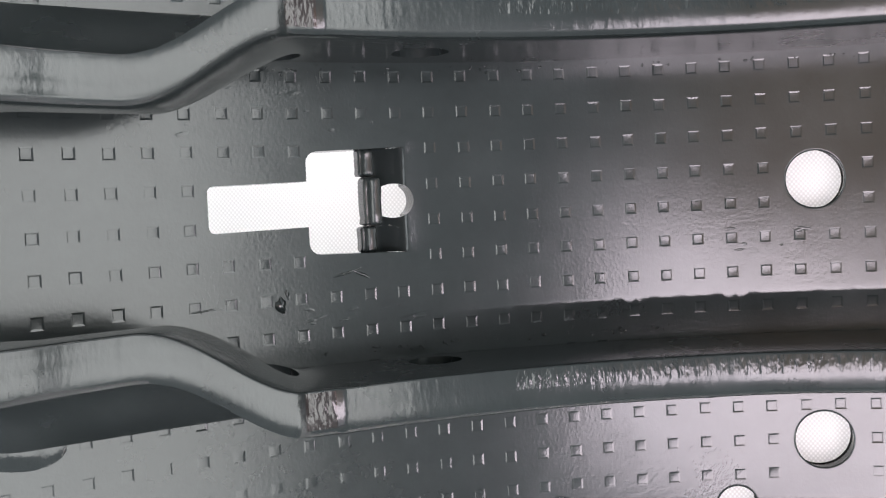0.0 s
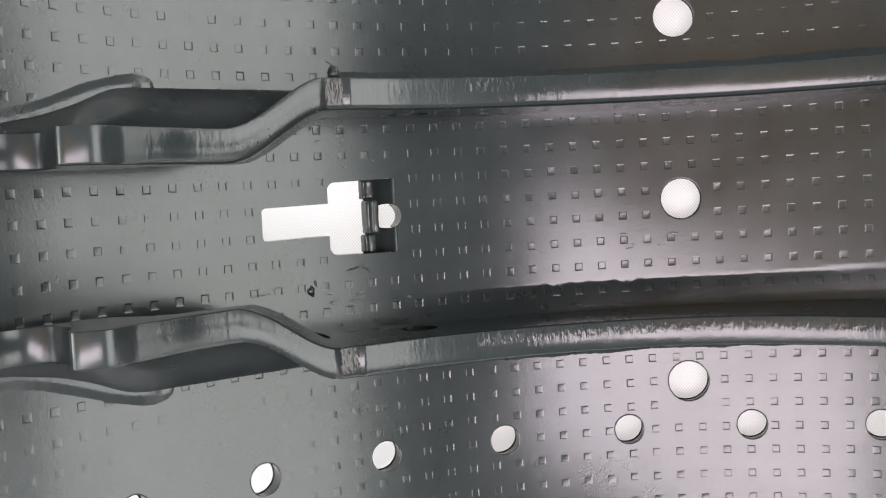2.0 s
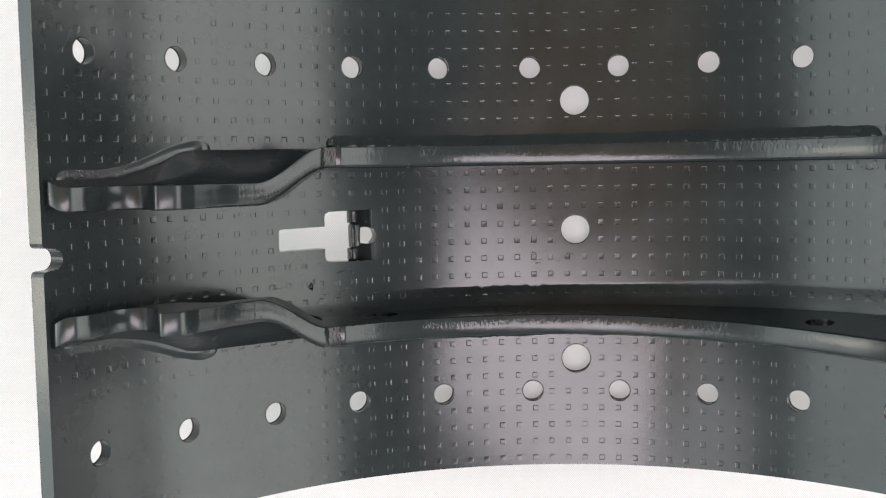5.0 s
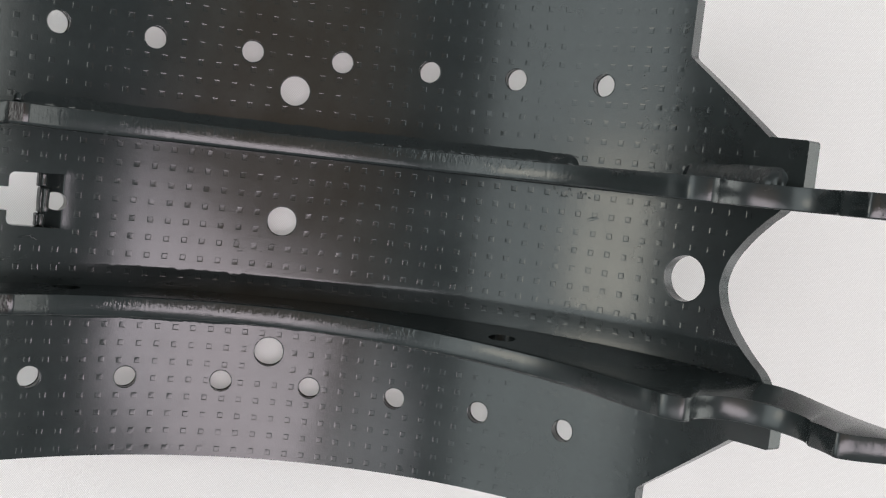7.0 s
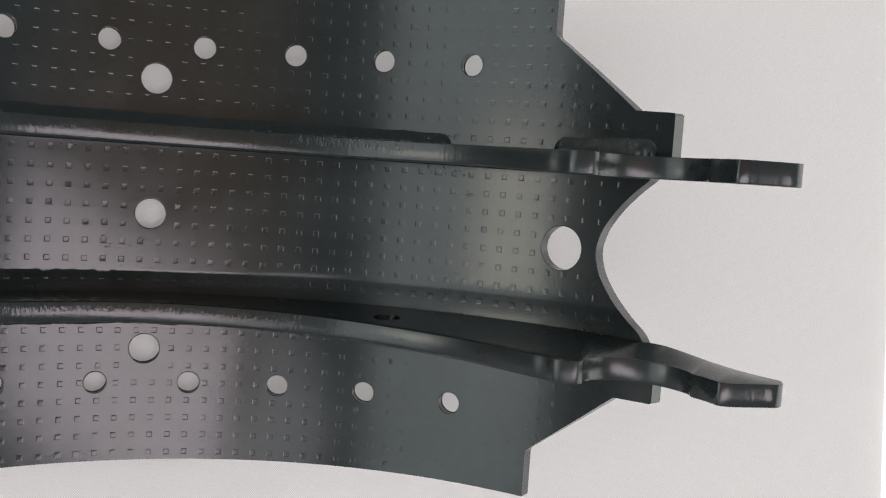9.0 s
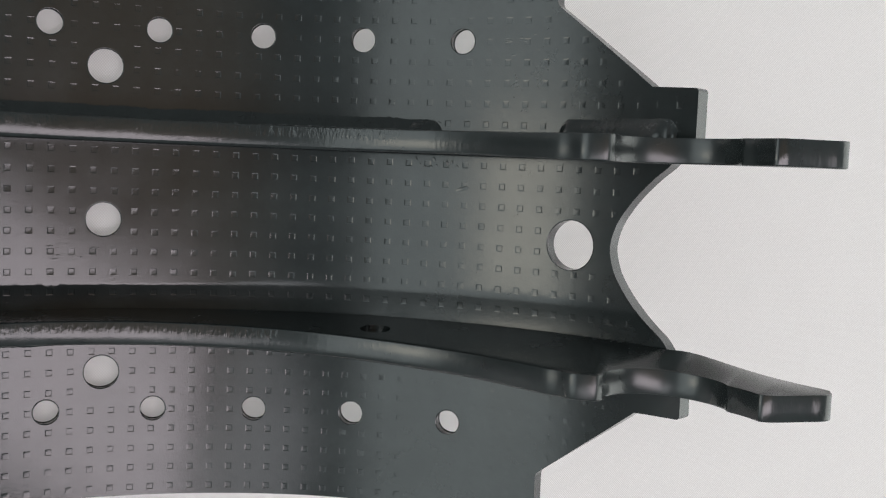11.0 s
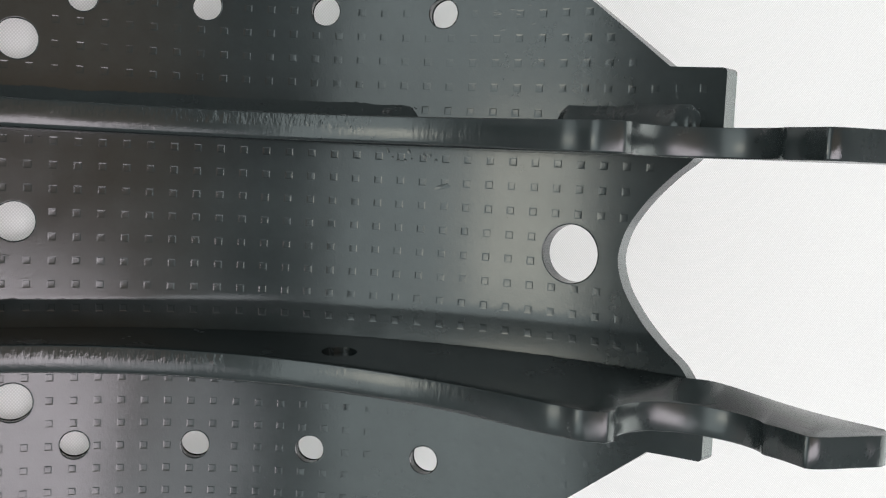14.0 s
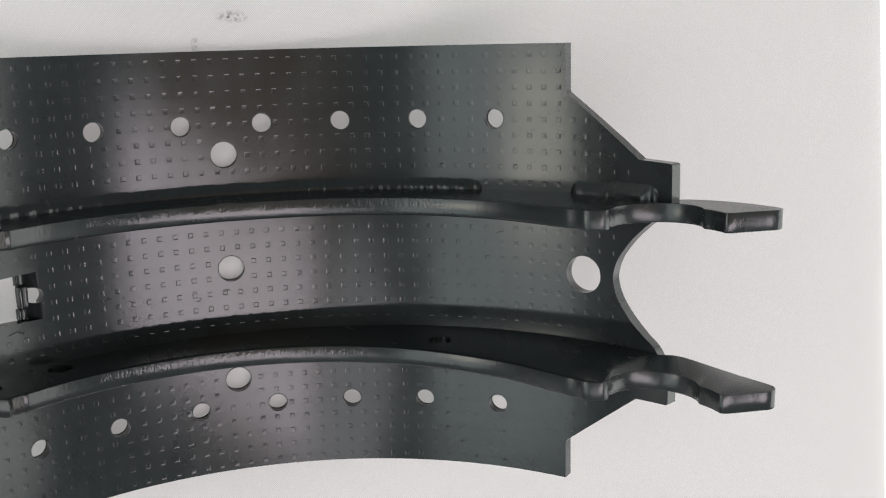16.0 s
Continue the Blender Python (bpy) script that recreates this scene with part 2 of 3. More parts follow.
def table_holes():
    hs = [disc(arc(a), y, 0.0042) for a in RIVETS for y in (0.0662, -0.0672)]
    hs += [disc(0, y, 0.0058) for y in (0.0527, 0.0, -0.0537)]
    hs.append(disc(arc(51.65), MID, 0.0083, 56))
    # keyhole slot for the spring hook, with half a round hole at its far side
    s0, s1, s2 = arc(-38.3), arc(-32.35), arc(-26.15)
    q0 = math.acos((s2 - arc(-26.75)) / 0.0034)
    bite = [(arc(-26.75) + 0.0034 * math.cos(q), -0.0003 + 0.0034 * math.sin(q)) for q in np.linspace(-q0, q0, 14)]
    key = [(s0, -0.0051), (s1, -0.0047), (s1, -0.0100), (s2, -0.0105)] + bite + [(s2, 0.0102), (s1, 0.0096), (s1, 0.0040), (s0, 0.0036)]
    hs.append(rounded(key, [0.0012, 0, 0.0022, 0.0006] + [0] * len(bite) + [0.0006, 0.0022, 0, 0.0012]))
    return hs


def inside(poly, pts):
    """Which of the points lie in the polygon."""
    px, py = np.array(poly).T
    qx, qy = np.roll(px, -1), np.roll(py, -1)
    x, y = pts[:, 0, None], pts[:, 1, None]
    over = (py > y) != (qy > y)
    cross = x < (qx - px) * (y - py) / np.where(qy == py, 1e-12, qy - py) + px
    return (over & cross).sum(1) % 2 == 1


def pressed(x, y):
    """How deep each pit is made: shallower, to show fainter, on the outer strips and towards the roller end, least at
    the lower strip's ends.
    """
    a = math.degrees(x / R)
    outer = smooth_between(-0.040, -0.052, y)
    return (1 - 0.35 * smooth_between(20, 42, a)) * (1 - 0.25 * smooth_between(0.035, 0.050, abs(y))) * (1 - outer * max(0.8 * smooth_between(-24, -38, a), 0.75 * smooth_between(24, 40, a)))


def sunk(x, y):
    """How far the inner face lies below the true arc: beside the spring seat, and in a groove added along the lower web
    to mirror it as a dark band.
    """
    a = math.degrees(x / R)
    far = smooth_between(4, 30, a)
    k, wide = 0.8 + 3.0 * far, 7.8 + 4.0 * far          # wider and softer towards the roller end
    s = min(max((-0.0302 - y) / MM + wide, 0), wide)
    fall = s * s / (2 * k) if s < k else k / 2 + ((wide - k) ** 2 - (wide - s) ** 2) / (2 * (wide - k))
    # puts the dark band beside the web into the sheet's shape
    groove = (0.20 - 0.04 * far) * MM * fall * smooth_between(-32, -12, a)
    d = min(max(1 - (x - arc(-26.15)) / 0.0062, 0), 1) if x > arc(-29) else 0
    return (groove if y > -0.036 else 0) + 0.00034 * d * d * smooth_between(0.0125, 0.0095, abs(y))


def build_table(shoe):
    """A bent sheet: its inner face is cut up round every pit and hole, its outer face is plain."""
    def fine(poly, step=0.0022):
        out = []
        for p, q in zip(poly, poly[1:] + poly[:1]):
            n = max(1, int(math.dist(p, q) / step))
            out += [(p[0] + (q[0] - p[0]) * k / n, p[1] + (q[1] - p[1]) * k / n) for k in range(n)]
        return out
    outer, holes = fine(table_outline()), [fine(h) for h in table_holes()]
    verts, edges = [], []

    def loop(poly):
        k = len(verts)
        verts.extend(Vector(p) for p in poly)
        edges.extend((k + i, k + (i + 1) % len(poly)) for i in range(len(poly)))
    for poly in [outer] + holes:
        loop(poly)
    rim = kdtree.KDTree(len(verts))
    for k, v in enumerate(verts):
        rim.insert((v.x, v.y, 0), k)
    rim.balance()
    first, round_rim = len(outer), {}
    for h in holes[:-1]:
        c = np.array(h).mean(0)
        for k, p in enumerate(h):
            round_rim[first + k] = (c - np.array(p)) / np.linalg.norm(c - np.array(p))
        first += len(h)
    for h in holes[:-1]:
        c = np.array(h).mean(0)
        loop([tuple(np.array(p) + (np.array(p) - c) / np.linalg.norm(np.array(p) - c) * 0.00045) for p in h])
    boxes = [(np.array(h).min(0), np.array(h).max(0), h) for h in holes]

    def clear(pts, far):
        if any(rim.find((x, y, 0))[2] < far for x, y in pts):
            return False
        pts = np.array(pts)
        if not inside(outer, pts).all():
            return False
        return not any(inside(h, pts).any() for lo, hi, h in boxes if (pts.max(0) > lo).all() and (pts.min(0) < hi).all())
    rnd = random.Random(4)
    depth, lean = {}, {}
    pits = kdtree.KDTree(3000)
    cols, rows = range(-32, 33), range(-15, 15)
    for i in cols:
        for j in rows:
            cx, cy = arc(A0 + i * PITCH_A), Y0 + j * PITCH_Y
            # a plain point amid four pits keeps the sheet's curve even
            g = (cx + arc(PITCH_A) / 2, cy + PITCH_Y / 2)
            if clear([g], 0.0012):
                verts.append(Vector(g))
            r = PIT + SLOPE
            cx, cy = cx + rnd.uniform(-1, 1) * 0.00008, cy + rnd.uniform(-1, 1) * 0.00008
            ring = [(cx + a * r, cy + b * r) for a, b in ((-1, -1), (1, -1), (1, 1), (-1, 1))]
            if not clear(ring, 0.0005):
                continue
            loop(ring)
            k = len(verts)
            pits.insert((cx, cy, 0), k)
            loop([(cx + a * PIT, cy + b * PIT) for a, b in ((-1, -1), (1, -1), (1, 1), (-1, 1))])
            d = DEPTH * rnd.uniform(0.6, 1.2) * pressed(cx, cy)
            # the punch left each floor dished and a little askew
            tx, ty = rnd.gauss(0, 0.011), rnd.gauss(0, 0.011)
            depth[len(verts)], lean[len(verts)] = d * 1.1, (tx, ty)
            verts.append(Vector((cx, cy)))
            for q, (a, b) in enumerate(((-1, -1), (1, -1), (1, 1), (-1, 1))):
                depth[k + q] = d
                lean[k + q] = (tx - 0.032 * a, ty - 0.032 * b)
    pits.balance()
    # more points where the face is sunk
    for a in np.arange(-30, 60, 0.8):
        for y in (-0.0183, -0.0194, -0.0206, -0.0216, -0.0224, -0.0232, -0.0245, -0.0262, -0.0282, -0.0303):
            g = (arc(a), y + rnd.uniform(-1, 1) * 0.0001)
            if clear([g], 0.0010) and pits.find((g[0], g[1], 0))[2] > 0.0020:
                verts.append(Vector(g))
    for x in np.arange(0.0007, 0.0060, 0.0010):
        for y in np.arange(-0.0126, 0.0127, 0.0014):
            g = (arc(-26.15) + x, y)
            if clear([g], 0.0006) and pits.find((g[0], g[1], 0))[2] > 0.0020:
                verts.append(Vector(g))
    from_cdt = geometry.delaunay_2d_cdt(verts, edges, [], 0, 1e-7)
    pts = np.array(from_cdt[0])
    tris = np.array(from_cdt[2])
    low, tilt = np.zeros(len(pts)), {}
    for k, origin in enumerate(from_cdt[3]):
        for o in origin:
            low[k] = max(low[k], depth.get(o, 0.0))
            if o in lean:
                tilt[k] = lean[o]
            elif o in round_rim:
                tilt[k] = tuple(0.9 * round_rim[o])
    mid = pts[tris].mean(1)
    keep = inside(outer, mid)
    for h in holes:
        keep &= ~inside(h, mid)
    tris = tris[keep]
    n = len(pts)
    count = {}
    for t in tris:
        for a, b in ((t[0], t[1]), (t[1], t[2]), (t[2], t[0])):
            count[(a, b)] = 1
    wall = [(a, b) for a, b in count if (b, a) not in count]
    # the small holes open out towards the outer face, so that little wall shows in the camera's view
    under = pts.copy()
    for h in table_holes():
        box_h = np.array(h)
        mid_h, big = (box_h.min(0) + box_h.max(0)) / 2, box_h.max(0) - box_h.min(0)
        if big[0] > 0.015:
            continue
        d = np.hypot(*(pts - mid_h).T)
        near = d < big[0] / 2 + 0.0001
        under[near] += (pts[near] - mid_h) / d[near, None] * 0.0008
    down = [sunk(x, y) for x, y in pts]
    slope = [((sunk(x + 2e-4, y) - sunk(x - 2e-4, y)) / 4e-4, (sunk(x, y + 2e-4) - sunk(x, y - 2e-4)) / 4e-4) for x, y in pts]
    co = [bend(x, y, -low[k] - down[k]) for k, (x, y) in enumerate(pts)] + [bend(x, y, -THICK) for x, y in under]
    faces, normals, mats = [], [], []

    def radial(x, k):
        return (-k * math.sin(x / R), 0.0, k * math.cos(x / R))

    def leaning(k, tx=0.0, ty=0.0):
        q, (sx, sy) = pts[k, 0] / R, slope[k]
        return Vector(radial(pts[k, 0], 1)) + Vector(((tx + sx) * math.cos(q), ty + sy, (tx + sx) * math.sin(q)))
    for t in tris:
        faces.append(tuple(t))
        z = low[t]
        if z.max() > 0 and z.min() == 0:
            nn = (co[t[1]] - co[t[0]]).cross(co[t[2]] - co[t[0]]).normalized()
            # worn, paint-filled edges: the rim rolls over from the sheet's own normal
            for k in t:
                normals.append(tuple((nn + (0.6 if low[k] > 0 else 2.3) * leaning(k)).normalized()))
        else:
            for k in t:
                normals.append(tuple(leaning(k, *tilt.get(k, (0, 0))).normalized()))
        mats.append(0)
        faces.append((t[2] + n, t[1] + n, t[0] + n))
        normals.extend(radial(pts[k, 0], -1) for k in t[::-1])
        mats.append(0)
    for a, b in wall:
        faces.append((b, a, a + n, b + n))
        d = pts[b] - pts[a]
        w = Vector((d[1], -d[0])).normalized()
        for k in (b, a, a, b):
            q = pts[k, 0] / R
            normals.append((w.x * math.cos(q), w.y, w.x * math.sin(q)))
        mats.append(0)
    mesh = bpy.data.meshes.new("table")
    mesh.from_pydata(co, [], faces)
    mesh.polygons.foreach_set("material_index", mats)
    mesh.shade_smooth()
    mesh.normals_split_custom_set(normals)
    return link_mesh("table", mesh, PAINT, shoe, "curved steel table with punched holes and pressed square pits")


def curve_through(pts, step):
    """A smooth line through points, resampled at about even steps."""
    p = [Vector(q) for q in pts]
    p = [2 * p[0] - p[1]] + p + [2 * p[-1] - p[-2]]
    out = []
    for i in range(1, len(p) - 2):
        n = max(2, int((p[i + 1] - p[i]).length / step))
        for k in range(n):
            t = k / n
            out.append(0.5 * (2 * p[i] + (p[i + 1] - p[i - 1]) * t + (2 * p[i - 1] - 5 * p[i] + 4 * p[i + 1] - p[i + 2]) * t * t + (3 * p[i] - p[i - 1] - 3 * p[i + 1] + p[i + 2]) * t ** 3))
    out.append(p[-2])
    return out


def resample(line, n):
    d = [0.0]
    for a, b in zip(line, line[1:]):
        d.append(d[-1] + (b - a).length)
    out, j = [], 0
    for k in range(n):
        s = d[-1] * k / (n - 1)
        while j < len(d) - 2 and d[j + 1] < s:
            j += 1
        w = (s - d[j]) / max(d[j + 1] - d[j], 1e-9)
        out.append(line[j].lerp(line[j + 1], w))
    return out


def polar(deg, r):
    return (r * math.sin(radians(deg)), ZC / MM - r * math.cos(radians(deg)))


# side view of a web, in millimetres, its height fitted to the camera's view: pieces of its free edge, each over a piece
# of its foot
def web_pieces():
    pieces = []
    foot = R / MM + 0.6
    # anchor end with its half-round seat
    seat = [(-148.8 + 9.2 * math.cos(q), 112.5 - 11.5 * math.sin(q)) for q in np.linspace(math.pi - 0.12, 0.12, 14)]
    pieces.append(([(-171.4, 116.0), (-170.8, 120.4), (-168.4, 122.0), (-163.3, 121.0), (-160.0, 117.0)], [polar(-66.9, foot), polar(-64.5, foot)]))
    pieces.append(([(-160.0, 117.0)] + seat, [polar(-64.5, foot), polar(-57.5, foot)]))
    pieces.append(([seat[-1], (-138.4, 114.2), (-136.6, 114.8), (-131.4, 112.6), (-129.6, 109.4), (-128.4, 105.6)], [polar(-57.5, foot), polar(-53.5, foot)]))
    pieces.append(([(-128.4, 105.6), polar(-52.4, 154.4), polar(-49, 155.4), polar(-43, 156.4), polar(-36, 157.0)], [polar(-53.5, foot), polar(-34, foot)]))
    top = [(-36, 157.0), (-28, 157.4), (-18, 157.4), (-8, 157.2), (0, 157.0), (8, 157.2), (17, 157.4), (27, 156.8), (37, 154.4), (46, 151.4), (56, 148.4)]
    pieces.append(([polar(a, r) for a, r in top], [polar(a, foot) for a in np.linspace(-34, 54.6, 40)]))
    # lug before the roller seat
    pieces.append(([polar(56, 148.4), (125.6, 111.4), (127.6, 115.0), (130.2, 116.8), (134.0, 118.4), (135.6, 118.0)], [polar(54.6, foot), polar(56.6, foot)]))
    hollow = [(147.0 + 16.8 * math.cos(q), 138.3 + 16.8 * math.sin(q)) for q in np.linspace(radians(204), radians(360 + 24), 34)]
    roller = [(1.059 * x + 0.039 * h - 7.8, 0.087 * x + 0.914 * h - 14.0) for x, h in hollow]
    pieces.append(([(135.6, 118.0)] + roller[:14], [polar(a, foot) for a in (56.6, 58.8, 61)]))
    pieces.append((roller[13:] + [(171.4, 137.4), (172.2, 144.4)], [polar(61, foot), polar(63.2, foot), (175.0, 110.0), (181.6, 115.4), (188.0, 123.0), (192.6, 131.0)]))
    pieces.append(([(172.2, 144.4), (174.4, 145.6), (181.6, 146.2), (188.8, 146.9)], [(192.6, 131.0), (195.0, 136.6), (196.4, 140.6)]))
    pieces.append(([(188.8, 146.9), (192.6, 147.4), (195.4, 146.8), (197.0, 145.0)], [(196.4, 140.6), (196.8, 142.4), (197.0, 144.0)]))
    return pieces


def jog(x, r, side, u=0.0):
    """How far the web is pressed inwards near the anchor end; past the middle the lower one is leaned a little outwards
    to fit the camera's view.
    """
    if x > -0.02:
        tip = smooth_between(0.150, 0.182, x)
        if side > 0:
            return -0.0004 * tip
        edge = 0.0050 * smooth_between(-0.02, 0.15, x) + 0.0016 * tip
        return -u * edge - (1 - u) * 0.0062 * smooth_between(0.166, 0.196, x)
    deep = 0.0124 if side > 0 else 0.0126
    sx = smooth_between(-0.0925, -0.1135, x)
    if sx <= 0:
        return 0.0
    h = max(R - r, 0)
    rise = 0.022 - 0.015 * smooth_between(-0.124, -0.148, x)
    base = 0.010 * smooth_between(-0.138, -0.162, x)
    return (base + (deep - base) * smooth_between(0, rise, h)) * sx


def build_web(shoe, inner, outer):
    side = 1 if outer > 0 else -1
    bm = bmesh.new()
    stations = []
    for top, foot in web_pieces():
        line = curve_through([(x, z) for x, z in top], 1.2) if len(top) > 2 else [Vector(q) for q in top]
        length = sum((b - a).length for a, b in zip(line, line[1:]))
        n = max(4, int(length / 0.9))
        tops = resample(line, n)
        feet = resample(curve_through(foot, 1.5), n)
        if stations:
            tops, feet = tops[1:], feet[1:]
        stations += list(zip(feet, tops))
    t = abs(outer - inner)
    layers = 12
    ri0, ro0 = (0.0014, 0.0004) if side > 0 else (0.0004, 0.0014)   # the punch rolled one edge over
    rings = []
    for i, (f, p) in enumerate(stations):
        along = stations[min(i + 1, len(stations) - 1)][1] - stations[max(i - 1, 0)][1]
        down = Vector((along.y, -along.x)).normalized()
        f, p = f * MM, p * MM
        if down.dot(f - p) < 0:
            down = -down
        slim = 1 - 0.6 * max(smooth_between(0.105, 0.120, p.x), smooth_between(-0.122, -0.129, p.x))     # crisper edges at both ends
        # a shallow scorched band crosses the edge where the web starts to bend
        p = p + (f - p).normalized() * 0.0007 * smooth_between(-0.0934, -0.0928, p.x) * smooth_between(-0.0880, -0.0886, p.x)
        ring = []

        ri, ro = ri0 * slim, ro0 * slim

        def at(q, w, u=1.0):
            r = math.hypot(q.x, q.y - ZC)
            y = inner + side * w - side * jog(q.x, r, side, u)
            return bm.verts.new((q.x, y, q.y))
        for k in range(layers):
            ring.append(at(f.lerp(p + down * ri, k / (layers - 1)), 0, k / (layers - 1)))
        ring.append(at(p + down * 0.29 * ri, 0.29 * ri))
        ring.append(at(p, ri))
        wave = 0.10 * noise.noise((p.x * 90, side, 0)) + 0.05 * noise.noise((p.x * 420, side, 4))
        mid = ri + (t - ri - ro) * ((0.45 if side > 0 else 0.55) + wave)
        ring.append(at(p, mid))
        ring.append(at(p, t - ro))
        ring.append(at(p + down * 0.29 * ro, t - 0.29 * ro))
        for k in range(layers - 1, -1, -1):
            ring.append(at(f.lerp(p + down * ro, k / (layers - 1)), t, k / (layers - 1)))
        rings.append(ring)
    m = len(rings[0])
    strip = (layers + 2, layers + 1) if side > 0 else (layers + 1, layers + 2)
    for a, b in zip(rings, rings[1:]):
        for k in range(m):
            fc = bm.faces.new((a[k], a[(k + 1) % m], b[(k + 1) % m], b[k]))
            x = fc.calc_center_median().x
            if k in strip:
                fc.material_index = 3 if -0.0931 < x < -0.0883 else (1 if x > 0.171 else 0 if x > 0.122 or x < -0.1255 else 2 if k == strip[0] and -0.060 < x < (0.085 if side > 0 else 0.055) else 1)
    bm.faces.new(rings[0][::-1])
    bm.faces.new(rings[-1])
    bmesh.ops.recalc_face_normals(bm, faces=bm.faces)
    holes = []
    bores = ((-35.0, 176.0, 5.2, 0.0034), (-26.0, 173.0, 5.4, 0.0034), (31.0, 169.5, 5.4, 0.0034)) if side > 0 else ((-36.8, 170.5, 5.2, 0.0034), (-25.6, 177.0, 5.2, 0.0030), (31.2, 169.0, 5.2, 0.0030))
    for deg, r, rad, deep in bores:
        x, z = polar(deg, r)
        # blind bores from the inner side
        c = prism(disc(x * MM, z * MM, rad * MM, 28), *sorted((inner + side * deep, 0.0)))
        for v in c.verts:
            v.co = (v.co.x, v.co.z, v.co.y)
        holes.append(c)
    mesh = cut(bm, holes, [SMOOTH, SHEAR, TORN, SCORCH])
    mesh.shade_smooth()
    mesh.set_sharp_from_angle(angle=radians(50))
    return link_mesh("web", mesh, [], shoe)


def build_weld(shoe, side, y, a0, a1, wide, high):
    """A low weld bead along the foot of a web, smooth under its paint, with a small crater where it ends."""
    bm = bmesh.new()
    n = int((a1 - a0) / 0.25)
    rings = []
    for i in range(n + 1):
        a = a0 + (a1 - a0) * i / n
        end = min(i, n - i) * 0.25 * 3.2 * MM
        grow = min(1, end / 0.003) ** 0.6
        fine = 1.0 if a0 > -40 and a1 < 40 else 0.5
        w = wide * (0.35 + 0.65 * grow) * (1 + 0.12 * noise.noise((a * 0.35, side, wide * 900)) + 0.07 * fine * noise.noise((a * 2.3, side, 7)))
        h = high * (0.30 + 0.70 * grow) * (1 + 0.22 * fine * noise.noise((a * 0.8, side, 40)) + 0.16 * fine * noise.noise((a * 3.1, side, 3)))
        h *= 1 - 0.45 * math.exp(-((a1 - a - 1.0) / 0.5) ** 2) + 0.25 * math.exp(-((a1 - a - 2.4) / 0.8) ** 2)
        x = arc(a)
        # follow the web's foot where it is pressed inwards
        yy = y - side * jog(R * math.sin(radians(a)), R, side)
        ring = []
        for q in np.linspace(1, 0, 9):
            ring.append(bm.verts.new(bend(x, yy + side * w * q, h * (1 - q * q) ** 1.7 - 0.00004)))
        ring.append(bm.verts.new(bend(x, yy - side * 0.001, h)))
        ring.append(bm.verts.new(bend(x, yy - side * 0.001, -0.0006)))
        ring.append(bm.verts.new(bend(x, yy + side * w, -0.0006)))
        rings.append(ring)
    m = len(rings[0])
    for a, b in zip(rings, rings[1:]):
        for k in range(m):
            bm.faces.new((a[k], a[(k + 1) % m], b[(k + 1) % m], b[k]))
    bm.faces.new(rings[0][::-1])
    bm.faces.new(rings[-1])
    return part("weld_bead", bm, WELD, shoe)


def worn_block(x0, x1, y0, y1, z0, z1, r, seed):
    """A block with rounded, hammered edges, on the flat sheet's coordinates."""
    bm = bmesh.new()
    bmesh.ops.create_cube(bm, size=2)
    bmesh.ops.subdivide_edges(bm, edges=list(bm.edges), cuts=11, use_grid_fill=True)
    mid = Vector(((x0 + x1) / 2, (y0 + y1) / 2, (z0 + z1) / 2))
    half = Vector(((x1 - x0) / 2, (y1 - y0) / 2, (z1 - z0) / 2))
    for v in bm.verts:
        # crowd the cuts towards the edges, then round them
        q = Vector([half[k] * math.copysign(abs(c) ** 0.55, c) for k, c in enumerate(v.co)])
        core = Vector([min(max(q[k], r - half[k]), half[k] - r) for k in range(3)])
        out = (q - core).normalized() if (q - core).length > 1e-9 else Vector((0, 0, 1))
        rough = 0.00016 * noise.noise((q.x * 900, q.y * 700, seed)) + 0.00009 * noise.noise((q.x * 2600, q.y * 2100, seed + 5))
        v.co = mid + core + out * (r + rough)
    return bm


